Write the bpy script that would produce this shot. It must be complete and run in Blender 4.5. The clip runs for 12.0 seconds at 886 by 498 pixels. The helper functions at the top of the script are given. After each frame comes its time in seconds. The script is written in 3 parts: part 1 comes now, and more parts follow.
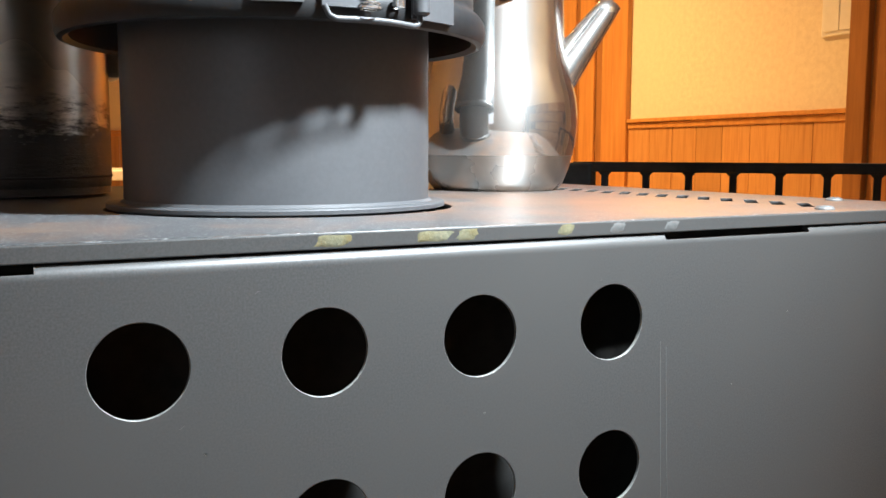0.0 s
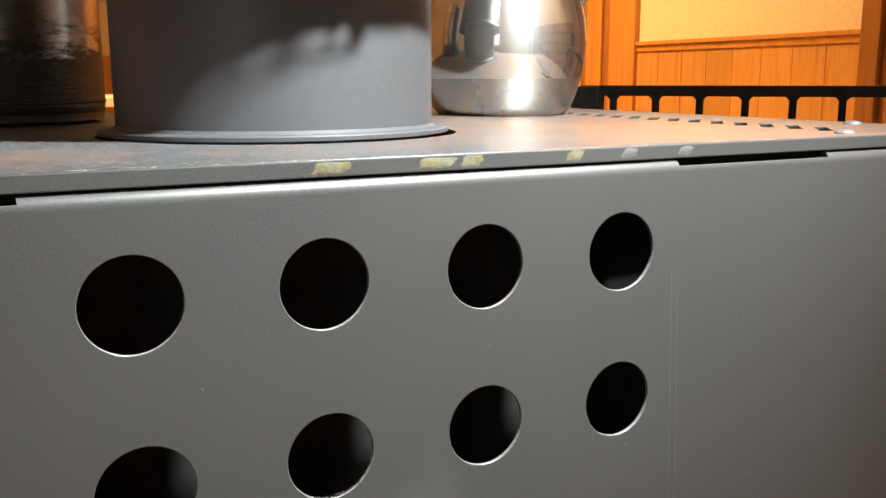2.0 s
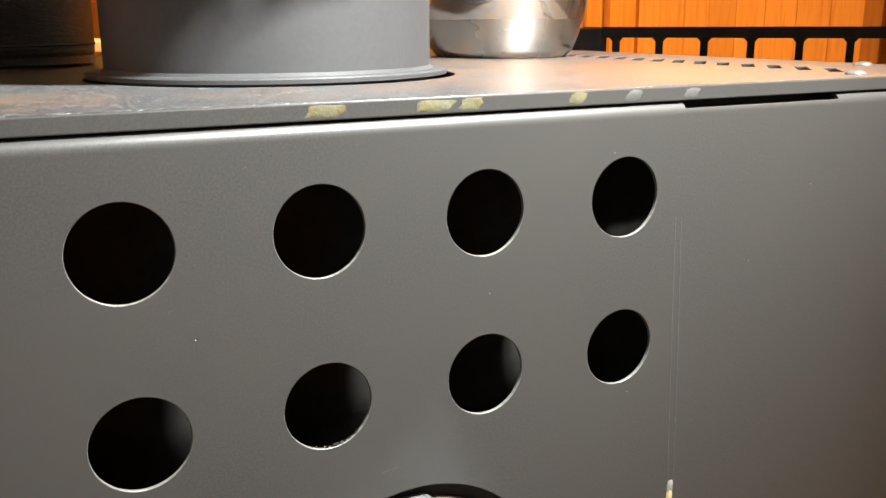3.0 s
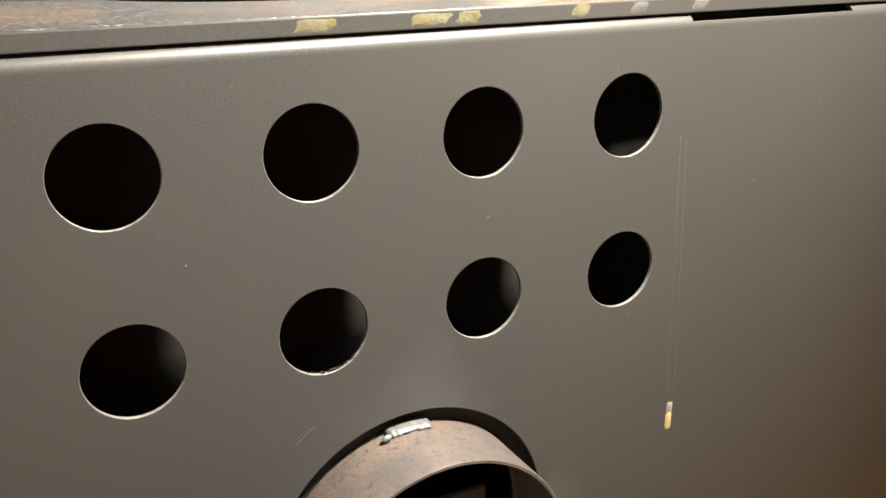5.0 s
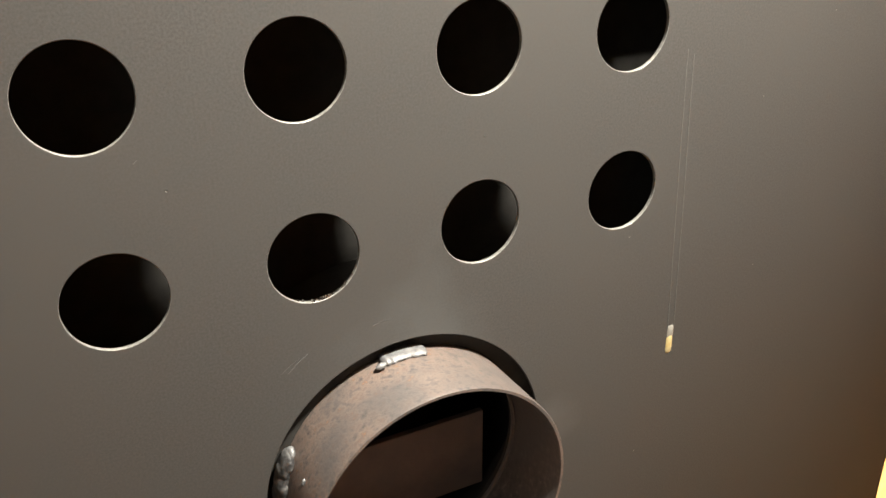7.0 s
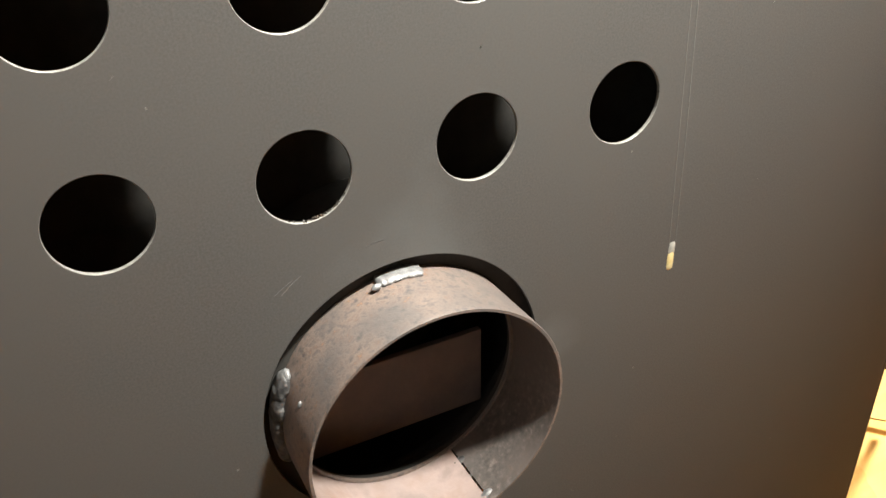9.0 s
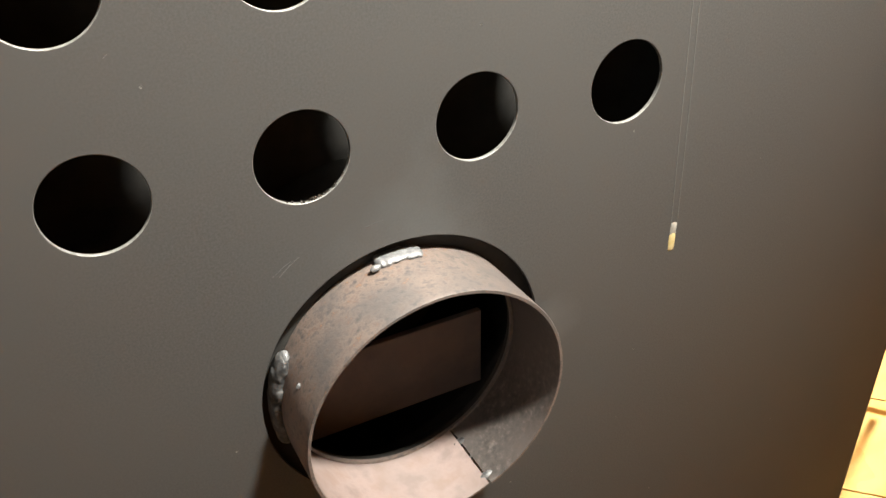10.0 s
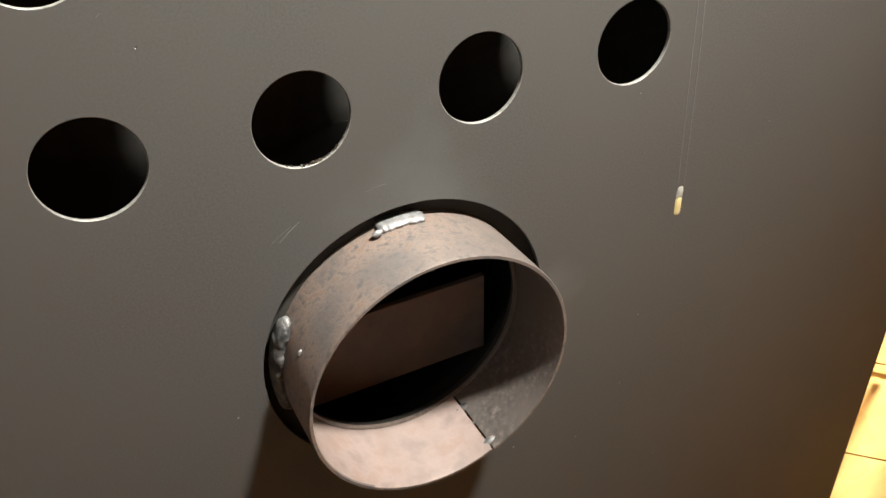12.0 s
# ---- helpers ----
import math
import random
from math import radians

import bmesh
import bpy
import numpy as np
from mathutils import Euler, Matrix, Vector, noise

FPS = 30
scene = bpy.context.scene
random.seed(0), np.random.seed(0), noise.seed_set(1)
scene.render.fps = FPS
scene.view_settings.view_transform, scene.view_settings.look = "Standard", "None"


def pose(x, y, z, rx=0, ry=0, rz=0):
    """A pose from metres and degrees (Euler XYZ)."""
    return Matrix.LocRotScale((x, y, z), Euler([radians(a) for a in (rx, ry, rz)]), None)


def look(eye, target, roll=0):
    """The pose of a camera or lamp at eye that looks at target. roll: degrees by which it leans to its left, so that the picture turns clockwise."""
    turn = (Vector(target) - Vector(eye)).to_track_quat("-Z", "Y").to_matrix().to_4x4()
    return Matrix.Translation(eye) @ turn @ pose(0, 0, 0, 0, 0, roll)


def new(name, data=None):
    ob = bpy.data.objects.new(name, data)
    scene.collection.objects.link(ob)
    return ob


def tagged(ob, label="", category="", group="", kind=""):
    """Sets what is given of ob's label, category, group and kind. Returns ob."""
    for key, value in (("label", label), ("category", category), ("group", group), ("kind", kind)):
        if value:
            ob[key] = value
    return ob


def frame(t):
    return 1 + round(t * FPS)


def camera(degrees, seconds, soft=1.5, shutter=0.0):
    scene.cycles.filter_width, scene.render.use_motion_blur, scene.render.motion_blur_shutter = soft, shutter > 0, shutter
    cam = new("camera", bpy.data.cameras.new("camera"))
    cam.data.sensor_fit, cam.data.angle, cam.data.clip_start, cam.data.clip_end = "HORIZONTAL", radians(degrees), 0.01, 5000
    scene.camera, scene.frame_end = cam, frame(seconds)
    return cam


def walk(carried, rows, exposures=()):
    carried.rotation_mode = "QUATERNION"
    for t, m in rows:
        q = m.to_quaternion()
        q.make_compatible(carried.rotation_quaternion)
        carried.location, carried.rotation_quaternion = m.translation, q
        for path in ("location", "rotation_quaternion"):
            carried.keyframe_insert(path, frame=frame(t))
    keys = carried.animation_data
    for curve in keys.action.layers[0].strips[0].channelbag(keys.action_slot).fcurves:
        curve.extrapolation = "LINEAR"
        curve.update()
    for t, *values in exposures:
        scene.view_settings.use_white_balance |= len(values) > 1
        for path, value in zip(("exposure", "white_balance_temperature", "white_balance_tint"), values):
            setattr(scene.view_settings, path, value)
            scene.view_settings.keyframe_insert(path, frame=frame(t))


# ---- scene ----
cam = camera(53.43, 12.0)
PATH = [
    (0, pose(-0.03709, -0.27478, 0.06638, 83.775, -0.111, -27.060)),
    (0.5, pose(-0.03632, -0.27401, 0.06653, 83.324, -0.078, -26.997)),
    (1, pose(-0.03434, -0.26992, 0.06609, 81.997, -0.019, -26.888)),
    (1.5, pose(-0.03340, -0.26759, 0.06559, 80.497, 0.040, -26.847)),
    (2, pose(-0.03087, -0.26386, 0.06531, 79.007, 0.128, -26.746)),
    (2.5, pose(-0.02963, -0.26170, 0.06515, 77.462, 0.214, -26.764)),
    (3, pose(-0.02693, -0.25687, 0.06379, 75.489, 0.269, -26.794)),
    (5, pose(-0.02224, -0.24982, 0.06208, 70.304, 0.563, -26.878)),
    (5.5, pose(-0.02258, -0.24934, 0.06331, 69.705, 0.538, -26.997)),
    (6, pose(-0.02070, -0.24731, 0.06296, 68.879, 0.651, -26.877)),
    (6.5, pose(-0.01888, -0.24369, 0.06177, 67.342, 0.780, -27.162)),
    (7, pose(-0.01508, -0.23925, 0.05991, 64.799, 0.868, -27.037)),
    (9, pose(-0.01040, -0.23166, 0.05669, 59.242, 1.274, -27.378)),
    (9.5, pose(-0.00956, -0.23100, 0.05606, 58.661, 1.345, -27.323)),
    (10, pose(-0.00913, -0.22911, 0.05563, 57.892, 1.243, -27.392)),
    (10.5, pose(-0.00920, -0.22794, 0.05509, 57.216, 1.137, -27.493)),
    (11, pose(-0.00758, -0.22622, 0.05521, 56.335, 1.236, -27.363)),
    (11.5, pose(-0.00706, -0.22542, 0.05436, 55.760, 1.224, -27.263)),
    (12, pose(-0.00720, -0.22568, 0.05350, 55.546, 1.360, -27.210)),
]
walk(cam, PATH, exposures=[(0, -0.10, 6250, 12), (1.5, -0.08, 6700, 13), (3, 0.06, 7300, 15), (5, 0.12, 8500, 18.5), (6.5, 0.02, 8500, 18.5), (7, 0.16, 8500, 18.5), (9, 0.28, 8000, 16.5), (12, 0.16, 8000, 16.5)])

# ---- world and lights ----
world = bpy.data.worlds.new("world")
scene.world = world
world.use_nodes = True
bg = world.node_tree.nodes["Background"]
bg.inputs[0].default_value = (0.55, 0.7, 1.0, 1)
bg.inputs[1].default_value = 0.3


def lamp(name, kind, energy, color, m, **kw):
    d = bpy.data.lights.new(name, kind)
    d.energy, d.color = energy, color
    for k, v in kw.items():
        if k == "size":
            d.size = v
        elif k == "size_y":
            d.shape = "RECTANGLE"
            d.size_y = v
        elif k == "spot":
            d.spot_size, d.spot_blend = radians(v), 1.0
        elif k == "radius":
            d.shadow_soft_size = v
        elif k == "spread":
            d.spread = radians(v)
        elif k == "disk":
            d.shape = "DISK"
            d.size = v
    o = new(name, d)
    o.matrix_world = m
    return o


LAMP_AT = (0.30, -0.275, 0.575)
LAMP_TO = (0.14, 0.20, 0.05)
lamp("work_lamp_light", "SPOT", 178, (0.845, 0.95, 0.985), look(LAMP_AT, LAMP_TO), spot=66, radius=0.036)
lamp("window_light", "AREA", 4.6, (0.86, 0.94, 1.0), look((-1.0, -1.03, 0.66), (-1.0, 0, 0.66)), size=0.86, size_y=1.3)
# added spot, only to brighten the blocks that the kettle mirrors
lamp("added_wall_light", "SPOT", 160, (1.0, 0.80, 0.52), look((0.66, -0.05, 1.66), (1.0, -0.5, 0.25)), spot=40, radius=0.04)
lamp("room_ceiling_light", "AREA", 60, (1.0, 0.56, 0.2), pose(0.95, 2.2, 1.66), disk=0.5, spread=112)
lamp("hearth_ceiling_light", "SPOT", 560, (1.0, 0.94, 0.70), look((1.3, 0.45, 1.66), (0.71, 0.19, -0.62)), spot=16, radius=0.05)


# ---- materials ----
def material(name, ramp, scale=20.0, detail=6.0, rough=(0.4, 0.6), metal=0.0, bump=0.1, fine=400.0, fine_bump=0.0,
             stretch=(1, 1, 1), spread=(0.35, 0.65), big=None, big_scale=3.0, vary=0.0, spec=0.5):
    """A surface with colour from noise at two scales, gloss that varies with it, and relief."""
    m = bpy.data.materials.new(name)
    m.use_nodes = True
    nt = m.node_tree
    N, L = nt.nodes, nt.links
    b = N["Principled BSDF"]
    tc = N.new("ShaderNodeTexCoord")
    mp = N.new("ShaderNodeMapping")
    mp.inputs["Scale"].default_value = stretch
    L.new(tc.outputs["Object"], mp.inputs[0])
    vec = mp.outputs[0]
    if vary:
        oi = N.new("ShaderNodeObjectInfo")
        ad = N.new("ShaderNodeVectorMath")
        ad.operation = "MULTIPLY_ADD"
        cx = N.new("ShaderNodeCombineXYZ")
        for i in range(3):
            L.new(oi.outputs["Random"], cx.inputs[i])
        L.new(cx.outputs[0], ad.inputs[0])
        ad.inputs[1].default_value = (7, 11, 13)
        L.new(vec, ad.inputs[2])
        vec = ad.outputs[0]
    n1 = N.new("ShaderNodeTexNoise")
    n1.inputs["Scale"].default_value, n1.inputs["Detail"].default_value, n1.inputs["Roughness"].default_value = scale, detail, 0.6
    L.new(vec, n1.inputs["Vector"])
    cr = N.new("ShaderNodeValToRGB")
    cr.color_ramp.elements[0].position, cr.color_ramp.elements[1].position = spread
    cr.color_ramp.elements[0].color = (*ramp[0], 1)
    cr.color_ramp.elements[1].color = (*ramp[-1], 1)
    for i, c in enumerate(ramp[1:-1]):
        e = cr.color_ramp.elements.new(spread[0] + (spread[1] - spread[0]) * (i + 1) / (len(ramp) - 1))
        e.color = (*c, 1)
    L.new(n1.outputs["Fac"], cr.inputs[0])
    col = cr.outputs[0]
    n2 = N.new("ShaderNodeTexNoise")
    n2.inputs["Scale"].default_value, n2.inputs["Detail"].default_value = big_scale, 4
    L.new(tc.outputs["Object"], n2.inputs["Vector"])
    if big:
        r2 = N.new("ShaderNodeMapRange")
        r2.inputs[1].default_value, r2.inputs[2].default_value = 0.42, 0.68
        L.new(n2.outputs["Fac"], r2.inputs[0])
        mx = N.new("ShaderNodeMixRGB")
        L.new(r2.outputs[0], mx.inputs[0])
        L.new(col, mx.inputs[1])
        mx.inputs[2].default_value = (*big, 1)
        col = mx.outputs[0]
    if vary:
        hs = N.new("ShaderNodeHueSaturation")
        mr = N.new("ShaderNodeMapRange")
        mr.inputs[3].default_value, mr.inputs[4].default_value = 1 - vary, 1 + vary
        L.new(oi.outputs["Random"], mr.inputs[0])
        L.new(mr.outputs[0], hs.inputs["Value"])
        L.new(col, hs.inputs["Color"])
        col = hs.outputs[0]
    L.new(col, b.inputs["Base Color"])
    rr = N.new("ShaderNodeMapRange")
    rr.inputs[1].default_value, rr.inputs[2].default_value = 0.3, 0.7
    rr.inputs[3].default_value, rr.inputs[4].default_value = rough
    L.new(n2.outputs["Fac"] if big_scale else n1.outputs["Fac"], rr.inputs[0])
    L.new(rr.outputs[0], b.inputs["Roughness"])
    b.inputs["Metallic"].default_value = metal
    b.inputs["Specular IOR Level"].default_value = spec
    last = None
    for sc, st, src in ((scale, bump, n1), (fine, fine_bump, None)):
        if not st:
            continue
        if src is None:
            src = N.new("ShaderNodeTexNoise")
            src.inputs["Scale"].default_value, src.inputs["Detail"].default_value = sc, 3
            L.new(tc.outputs["Object"], src.inputs["Vector"])
        bp = N.new("ShaderNodeBump")
        bp.inputs["Strength"].default_value, bp.inputs["Distance"].default_value = st, min(0.4 / sc, 0.02)
        L.new(src.outputs["Fac"], bp.inputs["Height"])
        if last:
            L.new(last.outputs[0], bp.inputs["Normal"])
        last = bp
    if last:
        L.new(last.outputs[0], b.inputs["Normal"])
    return m


M_SHIELD = material("grey_heatproof_paint", [(0.040, 0.0395, 0.0388), (0.060, 0.0595, 0.0583)], 1300, 5, (0.38, 0.47), 0.0, 0.03, 1500, 0.0,
                    big=(0.052, 0.0508, 0.049), big_scale=11)


def dusty(m, at, radius, color, scale=28, most=0.55):
    """Lays a faint dusty smear of uneven outline on a paint, round one spot."""
    nt = m.node_tree
    N, L = nt.nodes, nt.links
    b = N["Principled BSDF"]
    tc, n = N.new("ShaderNodeTexCoord"), N.new("ShaderNodeTexNoise")
    d, ad, mr = N.new("ShaderNodeVectorMath"), N.new("ShaderNodeMath"), N.new("ShaderNodeMapRange")
    d.operation = "DISTANCE"
    d.inputs[1].default_value = at
    L.new(tc.outputs["Object"], d.inputs[0])
    n.inputs["Scale"].default_value, n.inputs["Detail"].default_value = scale, 6
    L.new(tc.outputs["Object"], n.inputs["Vector"])
    ad.operation = "MULTIPLY_ADD"
    L.new(n.outputs["Fac"], ad.inputs[0])
    ad.inputs[1].default_value = radius * 2.2
    L.new(d.outputs["Value"], ad.inputs[2])
    mr.inputs[1].default_value, mr.inputs[2].default_value = radius * 2.1, radius * 1.2
    mr.inputs[3].default_value, mr.inputs[4].default_value = 0.0, most
    L.new(ad.outputs[0], mr.inputs[0])
    mx = N.new("ShaderNodeMixRGB")
    L.new(mr.outputs[0], mx.inputs[0])
    L.new(b.inputs["Base Color"].links[0].from_socket, mx.inputs[1])
    mx.inputs[2].default_value = (*color, 1)
    L.new(mx.outputs[0], b.inputs["Base Color"])


dusty(M_SHIELD, (0.095, 0.0, -0.098), 0.030, (0.072, 0.075, 0.075), 45, 0.6)
dusty(M_SHIELD, (0.152, 0.0, -0.150), 0.012, (0.078, 0.077, 0.075), 40)
M_TOP = material("scuffed_hot_plate", [(0.03, 0.031, 0.033), (0.062, 0.063, 0.065), (0.45, 0.45, 0.45)], 900, 6, (0.28, 0.44), 0.0, 0.06, 1600, 0.0,
                 spread=(0.38, 0.72))
dusty(M_TOP, (0.29, 0.09, 0.04), 0.23, (0.19, 0.098, 0.052), 42, 0.8)
dusty(M_TOP, (-0.03, 0.05, 0.04), 0.045, (0.17, 0.105, 0.07), 60, 0.6)
M_PIPE = material("matt_grey_black_flue_paint", [(0.046, 0.047, 0.050), (0.053, 0.054, 0.057)], 400, 5, (0.42, 0.5), 0.0, 0.02, 1200, 0.0)
M_RIM = material("black_enamel", [(0.009, 0.009, 0.0095), (0.014, 0.014, 0.0145)], 90, 4, (0.42, 0.55), 0.0, 0.03, 900, 0.04, spec=0.3)
M_RUST = material("heat_tinted_raw_steel", [(0.055, 0.053, 0.053), (0.105, 0.086, 0.078), (0.160, 0.122, 0.106), (0.120, 0.088, 0.076), (0.27, 0.135, 0.065)], 380, 16, (0.42, 0.6), 0.1, 0.16, 1200, 0.22,
                  spread=(0.30, 0.74), big=(0.072, 0.068, 0.068), big_scale=26)
M_GREYSTEEL = material("grey_inner_steel", [(0.042, 0.039, 0.037), (0.072, 0.062, 0.058), (0.15, 0.128, 0.115)], 420, 14, (0.45, 0.6), 0.1, 0.12, 1200, 0.2, spread=(0.34, 0.78), big=(0.082, 0.069, 0.064), big_scale=30)
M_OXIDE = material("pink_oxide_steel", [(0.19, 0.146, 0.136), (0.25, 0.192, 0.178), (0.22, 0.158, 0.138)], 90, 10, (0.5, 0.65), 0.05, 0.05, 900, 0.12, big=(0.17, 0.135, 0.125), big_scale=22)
M_INNER = material("sooty_inner_steel", [(0.115, 0.088, 0.078), (0.18, 0.128, 0.104)], 60, 8, (0.6, 0.8), 0.0, 0.1, 500, 0.1, big=(0.14, 0.108, 0.094), big_scale=20)
M_BLACK = material("stove_body_black", [(0.021, 0.020, 0.019), (0.031, 0.030, 0.028)], 120, 5, (0.6, 0.75), 0.0, 0.06, 900, 0.08, spec=0.2)
M_WELD = material("weld_metal", [(0.11, 0.114, 0.118), (0.24, 0.245, 0.25)], 420, 5, (0.48, 0.62), 0.45, 0.25, 900, 0.2)
M_SOOTWELD = material("sooty_weld_metal", [(0.02, 0.02, 0.021), (0.085, 0.085, 0.085)], 260, 5, (0.45, 0.65), 0.15, 0.4, 900, 0.2)
M_KETTLE = material("polished_steel", [(0.60, 0.59, 0.57), (0.72, 0.71, 0.68)], 30, 6, (0.03, 0.09), 1.0, 0.012, 300, 0.0, big=(0.5, 0.48, 0.44), big_scale=12)
def brushed(m, share, rough, turned=0.85):
    """Adds to a metal the long streaked shine of turning marks round its upright axis."""
    nt = m.node_tree
    b = nt.nodes["Principled BSDF"]
    g = nt.nodes.new("ShaderNodeBsdfAnisotropic")
    t = nt.nodes.new("ShaderNodeTangent")
    t.direction_type, t.axis = "RADIAL", "Z"
    g.inputs["Roughness"].default_value, g.inputs["Anisotropy"].default_value = rough, turned
    g.inputs["Color"].default_value = (0.78, 0.77, 0.74, 1)
    nt.links.new(t.outputs[0], g.inputs["Tangent"])
    mix = nt.nodes.new("ShaderNodeMixShader")
    mix.inputs[0].default_value = share
    nt.links.new(b.outputs[0], mix.inputs[1])
    nt.links.new(g.outputs[0], mix.inputs[2])
    nt.links.new(mix.outputs[0], nt.nodes["Material Output"].inputs[0])


brushed(M_KETTLE, 0.15, 0.55, 0.3)
M_KBASE = material("brushed_steel_base", [(0.36, 0.355, 0.33), (0.52, 0.51, 0.48)], 60, 8, (0.2, 0.36), 1.0, 0.05, 500, 0.05, stretch=(1, 1, 0.3), big=(0.25, 0.23, 0.2), big_scale=24)
brushed(M_KBASE, 0.25, 0.5, 0.5)
M_POT = material("worn_pot_steel", [(0.36, 0.33, 0.29), (0.62, 0.575, 0.50), (0.70, 0.65, 0.57)], 130, 9, (0.2, 0.34), 1.0, 0.04, 700, 0.03, stretch=(0.6, 0.6, 1.6))


def sooted(m, z_edge, depth):
    """Covers a metal with a crust of black soot below an uneven line, scraped bare here and there."""
    nt = m.node_tree
    N, L = nt.nodes, nt.links
    b = N["Principled BSDF"]
    tc, sx = N.new("ShaderNodeTexCoord"), N.new("ShaderNodeSeparateXYZ")
    L.new(tc.outputs["Object"], sx.inputs[0])
    mp, n = N.new("ShaderNodeMapping"), N.new("ShaderNodeTexNoise")
    mp.inputs["Scale"].default_value = (0.6, 0.6, 2.4)
    L.new(tc.outputs["Object"], mp.inputs[0])
    L.new(mp.outputs[0], n.inputs["Vector"])
    n.inputs["Scale"].default_value, n.inputs["Detail"].default_value, n.inputs["Roughness"].default_value = 75, 10, 0.72
    ad, mr = N.new("ShaderNodeMath"), N.new("ShaderNodeMapRange")
    ad.operation = "MULTIPLY_ADD"
    L.new(n.outputs["Fac"], ad.inputs[0])
    ad.inputs[1].default_value = depth
    L.new(sx.outputs["Z"], ad.inputs[2])
    mr.inputs[1].default_value, mr.inputs[2].default_value = z_edge + depth * 0.58, z_edge + depth * 0.42
    L.new(ad.outputs[0], mr.inputs[0])
    mx = N.new("ShaderNodeMixShader")
    so = N.new("ShaderNodeBsdfPrincipled")
    so.inputs["Base Color"].default_value = (0.011, 0.010, 0.009, 1)
    so.inputs["Roughness"].default_value = 0.36
    so.inputs["Specular IOR Level"].default_value = 0.5
    bp = N.new("ShaderNodeBump")
    bp.inputs["Strength"].default_value, bp.inputs["Distance"].default_value = 0.5, 0.003
    L.new(n.outputs["Fac"], bp.inputs["Height"])
    L.new(bp.outputs[0], so.inputs["Normal"])
    out = N["Material Output"]
    L.new(mr.outputs[0], mx.inputs[0])
    L.new(out.inputs[0].links[0].from_socket, mx.inputs[1])
    L.new(so.outputs[0], mx.inputs[2])
    L.new(mx.outputs[0], out.inputs[0])


brushed(M_POT, 0.6, 0.42)
sooted(M_POT, 0.046, 0.09)
M_BRIGHT = material("zinc_bolt", [(0.55, 0.55, 0.54), (0.7, 0.7, 0.69)], 200, 4, (0.18, 0.3), 1.0, 0.05)
M_DULL = material("dull_steel", [(0.10, 0.10, 0.098), (0.18, 0.18, 0.175)], 200, 5, (0.45, 0.6), 0.4, 0.1)
M_RAIL = material("black_iron", [(0.010, 0.010, 0.0105), (0.018, 0.018, 0.018)], 90, 5, (0.6, 0.75), 0.0, 0.12, spec=0.2)
M_CREAM = material("cream_wallpaper", [(0.72, 0.62, 0.45), (0.80, 0.70, 0.52)], 60, 6, (0.7, 0.85), 0.0, 0.12, 260, 0.1, big=(0.76, 0.65, 0.47), big_scale=1.5)
M_PINE = material("varnished_pine", [(0.46, 0.21, 0.065), (0.58, 0.30, 0.10), (0.50, 0.235, 0.07)], 9, 8, (0.3, 0.45), 0.0, 0.05, 120, 0.04, stretch=(6, 6, 0.35), vary=0.13)
M_TRIM = material("honey_wood_trim", [(0.50, 0.215, 0.055), (0.62, 0.30, 0.085)], 10, 8, (0.25, 0.4), 0.0, 0.05, 120, 0.04, stretch=(5, 5, 0.4))
M_DARKTRIM = material("brown_wood_door", [(0.27, 0.115, 0.035), (0.38, 0.17, 0.052)], 10, 8, (0.3, 0.45), 0.0, 0.05, 120, 0.04, stretch=(5, 5, 0.4))
M_FLOOR = material("light_oak_floor", [(0.56, 0.43, 0.22), (0.66, 0.53, 0.29)], 8, 8, (0.25, 0.4), 0.0, 0.04, 150, 0.03, stretch=(0.4, 5, 1), vary=0.08)
M_GAP = material("dark_joint", [(0.03, 0.02, 0.012), (0.05, 0.03, 0.02)], 30)
M_BRICK = material("tan_brick", [(0.34, 0.22, 0.13), (0.46, 0.32, 0.20)], 25, 8, (0.6, 0.8), 0.0, 0.3, 200, 0.2, vary=0.15)
M_MORTAR = material("dark_mortar", [(0.08, 0.06, 0.05), (0.13, 0.10, 0.08)], 40, 6, (0.8, 0.9), 0.0, 0.3)
M_WHITE = material("white_plastic", [(0.78, 0.76, 0.7), (0.82, 0.8, 0.75)], 40, 3, (0.35, 0.45), 0.0, 0.02)
M_CEIL = material("white_ceiling", [(0.74, 0.72, 0.66), (0.8, 0.78, 0.72)], 30, 5, (0.8, 0.9), 0.0, 0.1)
M_GLUE = material("yellowed_varnish_run", [(0.105, 0.102, 0.07), (0.16, 0.155, 0.105)], 300, 6, (0.18, 0.35), 0.0, 0.3, 900, 0.2, big=(0.15, 0.12, 0.05), big_scale=60)
M_DRIP = material("amber_paint_drip", [(0.42, 0.33, 0.15), (0.50, 0.42, 0.25)], 180, 4, (0.15, 0.25), 0.0, 0.15)
M_SCRATCH = material("pale_scuff", [(0.085, 0.085, 0.083), (0.11, 0.11, 0.107)], 500, 4, (0.4, 0.5), 0.0, 0.1)
M_SCUFF = material("faint_scuff", [(0.070, 0.070, 0.069), (0.088, 0.088, 0.086)], 500, 4, (0.4, 0.5), 0.0, 0.1)
M_TAIL = material("dull_dried_paint", [(0.20, 0.20, 0.185), (0.27, 0.26, 0.23)], 300, 4, (0.3, 0.4))
M_SPECK = material("pale_dust", [(0.16, 0.16, 0.155), (0.26, 0.25, 0.22)], 300)
M_CUT = material("bare_cut_steel", [(0.14, 0.14, 0.136), (0.25, 0.25, 0.24)], 700, 4, (0.35, 0.5), 0.3, 0.1, 1500, 0.1)
M_GLASS = bpy.data.materials.new("window_glass")
M_GLASS.use_nodes = True
M_GLASS.node_tree.nodes["Principled BSDF"].inputs["Transmission Weight"].default_value = 1.0
